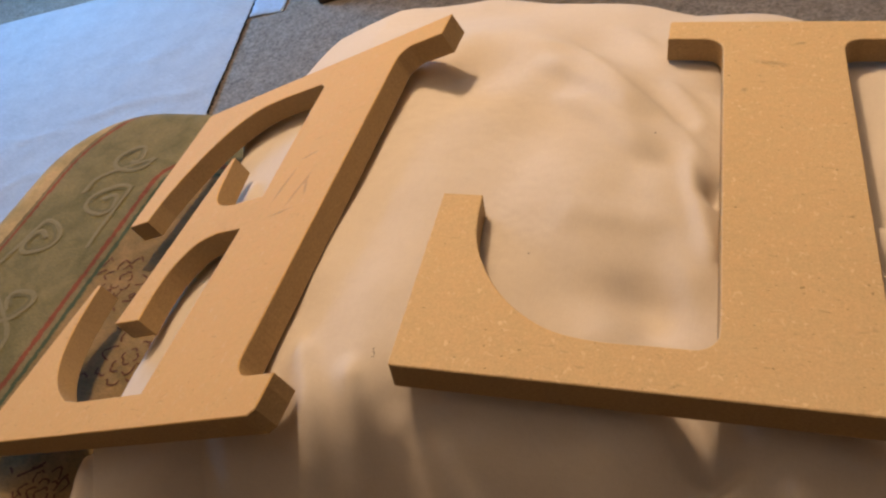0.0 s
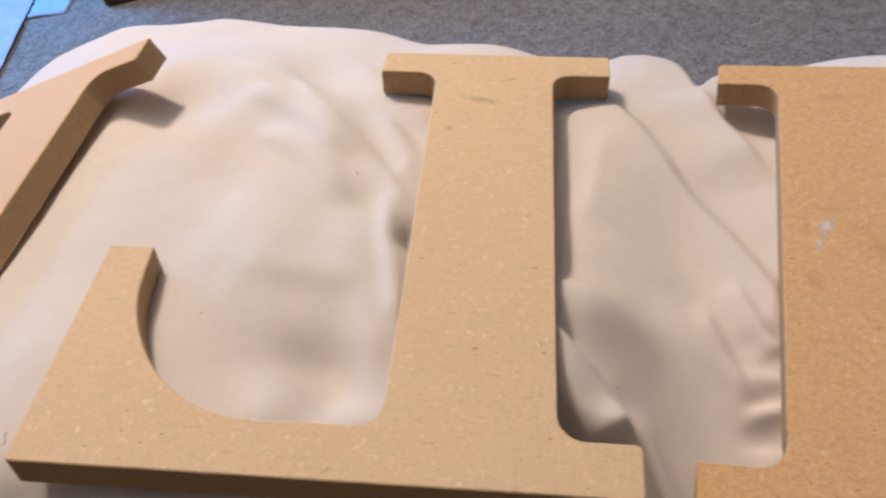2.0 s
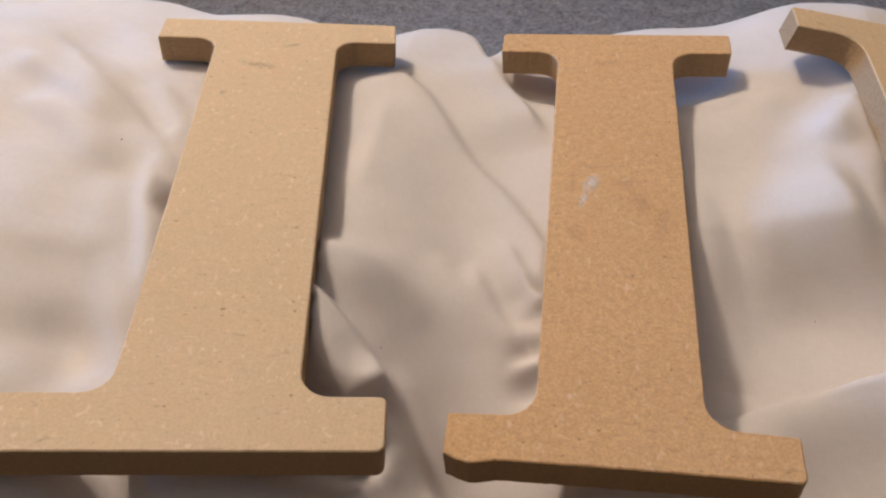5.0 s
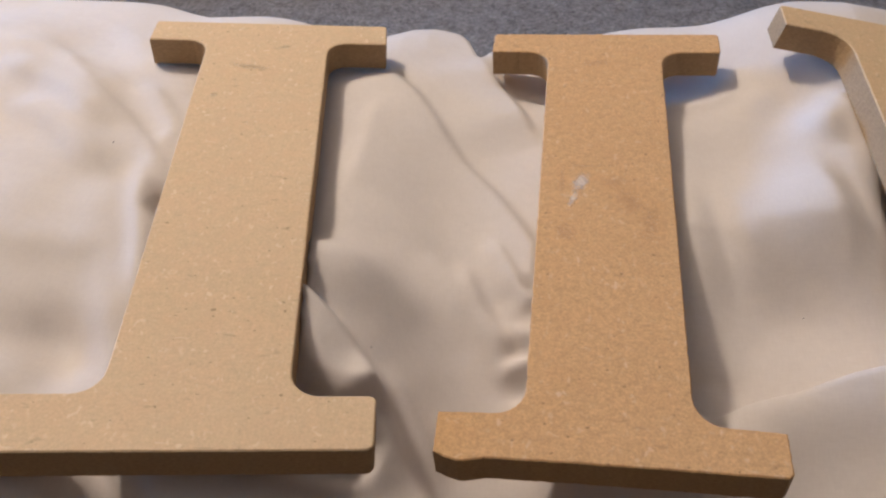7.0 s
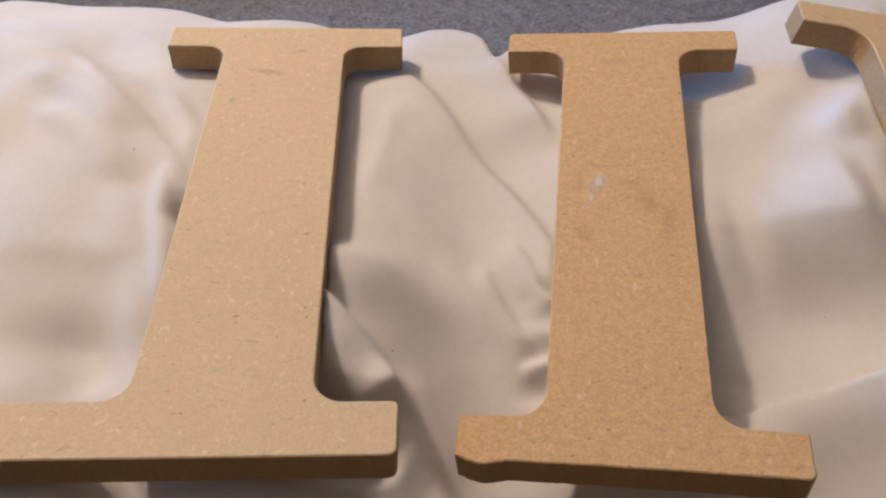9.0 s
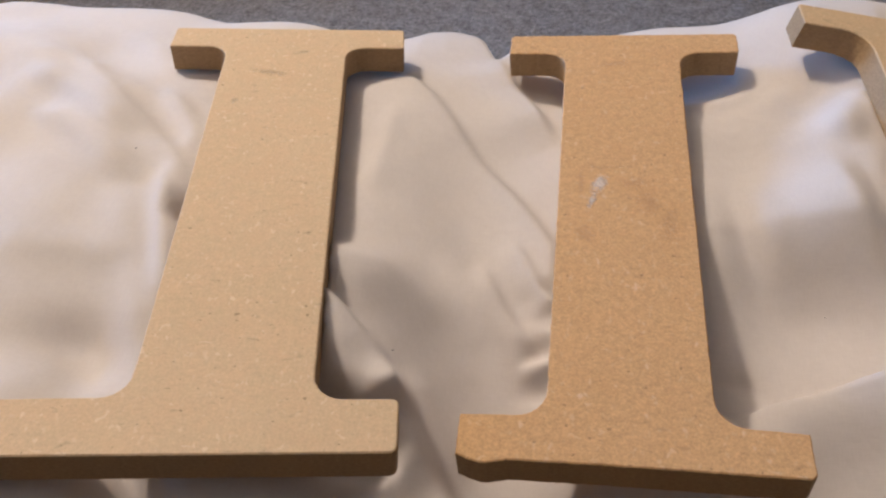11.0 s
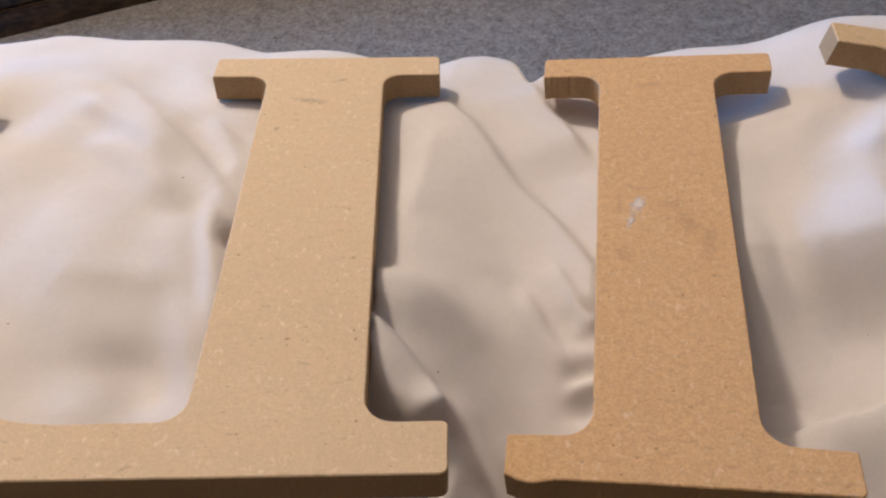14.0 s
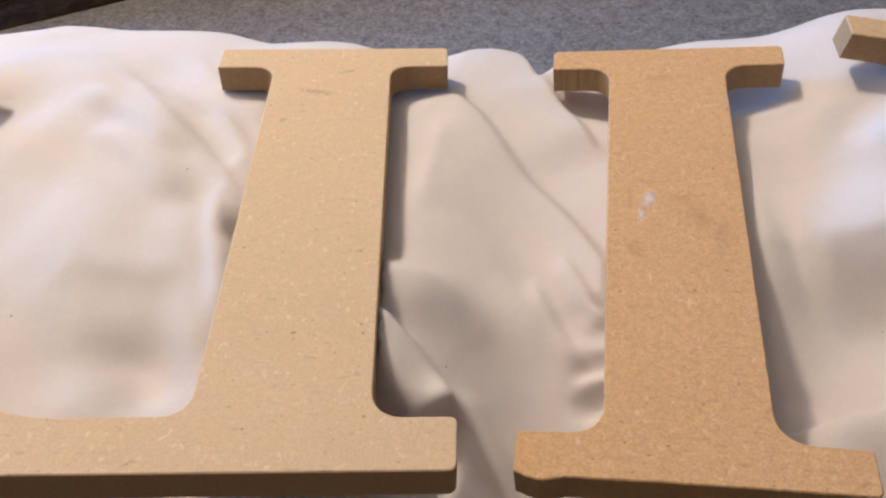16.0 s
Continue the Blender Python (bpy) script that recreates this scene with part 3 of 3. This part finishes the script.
def stitch_motifs(root):
    z = SEAT_Z - FLOOR_Z + 0.0004
    rnd = random.Random(4)
    green, pale, red = bmesh.new(), bmesh.new(), bmesh.new()
    # scrolls along the green band
    for i in range(9):
        y = 0.39 - i * 0.062 + rnd.uniform(-.006, .006)
        x = -0.442 + (0.022 if i % 2 else -0.018) + rnd.uniform(-.006, .006) + (0.03 if i == 0 else 0)
        turn = 1 if i % 2 else -1
        for bm, off, r in ((green, 0.0, 0.0013), (pale, 0.0035, 0.0024)):
            pts = []
            for j in range(46):
                a = j / 45 * 2.5 * math.pi
                q = 0.004 + off * 0.4 + 0.0185 * (1 - j / 45) ** 1.2 + off + 0.0015 * math.sin(3 * a + i)
                pts.append((x + q * math.cos(turn * a + i), y + q * math.sin(turn * a + i) * 0.9, z))
            tube(bm, pts, r)
            end = pts[0]
            tube(bm, spline([end, (x + turn * 0.02, y - 0.03, z), (x + turn * 0.018 + rnd.uniform(-.01, .01), y - 0.055, z)], 8), r)
    # outlined flowers on the beige field
    for cx, cy, r in ((-0.312, 0.234, 0.022), (-0.250, 0.164, 0.026), (-0.30, 0.36, 0.022), (-0.31, 0.07, 0.024), (-0.24, 0.05, 0.02), (-0.25, 0.30, 0.02),
                      (-0.31, -0.02, 0.022), (-0.225, 0.215, 0.018)):
        cx, cy = cx - 0.016, cy + 0.008
        for ring_r, petals in ((r, 8), (r * 0.62, 6), (r * 0.28, 4)):
            for k in range(petals):
                a0 = 6.283 * k / petals
                if rnd.random() < 0.25:
                    continue
                pts = []
                for j in range(9):
                    t = j / 8
                    a = a0 + (t - 0.5) * 6.283 / petals * 0.92
                    q = ring_r * (0.72 + 0.32 * math.sin(math.pi * t)) * (1 + rnd.uniform(-.06, .06))
                    pts.append((cx + q * math.cos(a), cy + q * math.sin(a), z))
                tube(red, pts[rnd.randrange(3):9 - rnd.randrange(2)], 0.0007)
        for k in range(9):
            a, q = rnd.uniform(0, 6.28), r * rnd.uniform(1.05, 1.5)
            px, py = cx + q * math.cos(a), cy + q * math.sin(a)
            tube(red, [(px, py, z), (px + rnd.uniform(-.006, .006), py + rnd.uniform(-.006, .006), z), (px + rnd.uniform(-.01, .01), py + rnd.uniform(-.01, .01), z)], 0.0008)
    tagged(part("scroll_stitching", green, THREAD_GREEN, root, "dark green scroll stitching"), kind="stuff")
    tagged(part("scroll_highlights", pale, THREAD_PALE, root, "pale green scroll stitching"), kind="stuff")
    tagged(part("flower_stitching", red, THREAD_RED, root, "dark red flower outlines"), kind="stuff")


make_ottoman()


# ---- the white rug on the carpet ----
def make_rug():
    a, b = Vector((-1.193, 1.146)), Vector((-1.322, 1.517))
    way = (b - a).normalized()
    side = Vector((-way.y, way.x))
    p0 = a - way * 1.6
    le, wd = 2.343, 1.5
    root = tagged(new("white_rug"), "white woven rug with a dark bound edge on the carpet", "rug")
    root.location = (p0.x, p0.y, FLOOR_Z)
    bm = bmesh.new()
    n = 170

    def ruck(x, y):
        """Low rucks where the rug has been pushed together."""
        z = 0.008 + 0.003 * noise.noise((x * 5, y * 8, 0))
        for ax, ay, bx, by, h in ((-1.66, 1.05, -1.20, 1.225, 0.007), (-1.65, 0.79, -1.50, 0.89, 0.006), (-1.70, 1.26, -1.38, 1.40, 0.004), (-1.80, 0.97, -1.52, 1.03, 0.005)):
            d = Vector((bx - ax, by - ay))
            u, v = Vector((x + p0.x - ax, y + p0.y - ay)).dot(d.normalized()) / d.length, Vector((-d.y, d.x)).normalized().dot(Vector((x + p0.x - ax, y + p0.y - ay)))
            v += 0.012 * math.sin(u * 9 + h * 900)
            z += h * math.exp(-(v / 0.013) ** 2) * max(0.0, min(1.0, 4 * u, 4 * (1 - u)))
        return z

    def spot(i, j):
        p = way * (le * i / n) + side * (wd * j / n)
        return p.x, p.y, ruck(p.x, p.y)

    g = [[bm.verts.new(spot(i, j)) for j in range(n + 1)] for i in range(n + 1)]
    for i in range(n):
        for j in range(n):
            bm.faces.new((g[i][j], g[i + 1][j], g[i + 1][j + 1], g[i][j + 1]))
    part("woven_field", bm, WHITE_RUG, root, "", True)
    bm = bmesh.new()
    for i in range(180):
        p = way * (le * i / 180) + side * random.uniform(-0.004, 0.001)
        bmesh.ops.create_uvsphere(bm, u_segments=6, v_segments=4, radius=1, matrix=Matrix.LocRotScale((p.x, p.y, 0.006), None, (random.uniform(.001, .003), random.uniform(.003, .007), 0.002)))
    part("bound_edge", bm, DARK_YARN, root, "dark stitched binding")


make_rug()


# ---- far floor: a dark chest and a pale sheet beside the rug ----
def make_chest():
    k = Mat("dark_glossy_wood", 0.3)
    g = k.noise(60, 4, 0.7, (0.4, 1.4, 1), 0.5)
    k.bump((g, 0.4, 0.004))
    wood = k.done(k.ramp(g, (0.35, (0.015, 0.01, 0.008)), (0.7, (0.085, 0.05, 0.03))))
    root = tagged(new("chest"), "dark glossy wooden chest standing on the carpet", "chest")
    root.matrix_world = pose(-1.12, 1.572, FLOOR_Z, 0, 0, 23)
    for name, b, bev in (("plinth", (0.0, 0.0, 0.0, 0.9, 0.4, 0.06), 0.004), ("body", (0.012, 0.012, 0.06, 0.888, 0.39, 0.40), 0.006),
                         ("top", (-0.01, -0.01, 0.40, 0.91, 0.41, 0.425), 0.006)):
        bm = bmesh.new()
        box(bm, *b)
        bmesh.ops.bevel(bm, geom=bm.edges[:], offset=bev, segments=2, affect="EDGES")
        part(name, bm, wood, root)


make_chest()


def make_sheet():
    bm = bmesh.new()
    n = 8
    g = [[bm.verts.new((0.105 * i / n, 0.2 * j / n, 0.003 + 0.002 * math.sin(i * 0.7 + j * 0.4))) for j in range(n + 1)] for i in range(n + 1)]
    for i in range(n):
        for j in range(n):
            bm.faces.new((g[i][j], g[i + 1][j], g[i + 1][j + 1], g[i][j + 1]))
    bm.normal_update()
    bmesh.ops.solidify(bm, geom=bm.faces[:], thickness=0.0008)
    ob = part("paper_sheet", bm, plain("pale_blue_paper", (0.36, 0.52, 0.72), 0.6), None, "", True)
    ob.matrix_world = pose(-1.325, 1.52, FLOOR_Z + 0.001, 0, 0, 16)
    tagged(ob, "blank pale blue paper sheet lying on the carpet", "paper")


make_sheet()


# ---- small marks ----
def soft_patch(name, letter, x, y, rx, ry, turn, colour, strength, grain, label):
    """A thin patch with a ragged, fading rim on the face of a letter."""
    k = Mat(name, 0.65)
    xyz = k.node("ShaderNodeSeparateXYZ")
    k.link(k.co, xyz.inputs[0])
    u, v = k.maths("DIVIDE", xyz.outputs[0], rx), k.maths("DIVIDE", xyz.outputs[1], ry)
    r = k.maths("SQRT", k.maths("ADD", k.maths("MULTIPLY", u, u), k.maths("MULTIPLY", v, v)))
    r = k.maths("ADD", r, k.maths("MULTIPLY", k.maths("SUBTRACT", k.noise(grain, 3, 0.6), 0.5), 1.1))
    body = k.ramp(r, (0.25, (strength,) * 3), (0.85, (0, 0, 0)))
    k.link(k.maths("MULTIPLY", body, k.ramp(k.noise(700, 2, 0.6), (0.3, (0.45,) * 3), (0.6, (1, 1, 1)))), k.b.inputs["Alpha"])
    bm = bmesh.new()
    rim = [bm.verts.new((1.2 * rx * math.cos(a * math.pi / 14), 1.2 * ry * math.sin(a * math.pi / 14), 0)) for a in range(28)]
    bm.faces.new(rim)
    ob = part(name, bm, k.done(colour), letter, label)
    ob.matrix_local = pose(x, y, 0.00025, 0, 0, turn)


def make_marks():
    """What a torn-off label left on one letter, browner rubbed patches, and faint crayon on another."""
    letter_e, letter_i = LETTERS[0][0], LETTERS[2][0]
    brown, pale, red = (0.42, 0.20, 0.075), (0.80, 0.73, 0.66), (0.50, 0.235, 0.12)
    for x, y, rx, ry, turn in ((0.0570, 0.164, 0.0055, 0.0105, -18), (0.0535, 0.152, 0.0026, 0.0085, -14)):
        soft_patch("label_residue", letter_i, x, y, rx, ry, turn, pale, 0.75, 220, "pale smear of torn label")
    for x, y, rx, ry, turn in ((0.061, 0.1775, 0.017, 0.0022, 3), (0.0475, 0.165, 0.0022, 0.013, 0), (0.082, 0.150, 0.010, 0.014, 20), (0.092, 0.135, 0.006, 0.016, -10),
                               (0.050, 0.128, 0.007, 0.010, 30), (0.075, 0.165, 0.009, 0.007, 0), (0.066, 0.273, 0.014, 0.004, 8)):
        soft_patch("rubbed_stain", letter_i, x, y, rx, ry, turn, brown, 0.16, 420, "darker rubbed stain")
    for x, y, rx, ry, turn in ((-0.089, 0.183, 0.0022, 0.026, -13), (-0.070, 0.174, 0.0022, 0.025, -18), (-0.064, 0.175, 0.0020, 0.016, 22), (-0.077, 0.154, 0.016, 0.0020, 8),
                               (-0.079, 0.208, 0.012, 0.0020, 15)):
        soft_patch("crayon_stroke", letter_e, x, y, rx, ry, turn, red, 0.27, 420, "faint reddish crayon stroke")
    letter_l = LETTERS[1][0]
    for x, y, rx, ry, turn in ((0.182, 0.262, 0.016, 0.004, -12), (0.200, 0.285, 0.006, 0.0025, 10), (0.165, 0.232, 0.003, 0.004, 0)):
        soft_patch("rubbed_stain", letter_l, x, y, rx, ry, turn, (0.42, 0.27, 0.13), 0.3, 320, "faint browner scuff")


make_marks()


def make_lint():
    """A dark hair and a few specks of lint on the cotton."""
    cloth = bpy.data.objects["pillow"]
    bm = bmesh.new()
    for x, y, r in ((0.094, 0.352, 0.0004), (0.0515, 0.236, 0.0003), (0.458, 0.299, 0.00025), (0.252, 0.250, 0.0003), (0.16, 0.33, 0.0003)):
        ok, hit, nor, _ = cloth.ray_cast((x, y, 1.0), (0, 0, -1))
        bmesh.ops.create_uvsphere(bm, u_segments=8, v_segments=6, radius=r, matrix=Matrix.LocRotScale(hit + nor * r * 0.4, Euler((0, 0, x * 50)), (1.6, 1, 0.7)))
    for i in range(12):
        x, y = -0.006 + 0.0009 * math.sin(i * 0.5), 0.150 + 0.0005 * i
        ok, hit, nor, _ = cloth.ray_cast((x, y, 1.0), (0, 0, -1))
        bmesh.ops.create_uvsphere(bm, u_segments=6, v_segments=4, radius=0.0002, matrix=Matrix.LocRotScale(hit + nor * 0.0001, None, (0.7, 2.0, 0.7)))
    tagged(part("lint", bm, DARK_YARN), "dark hair and lint specks on cream cotton", "lint", kind="stuff")


make_lint()
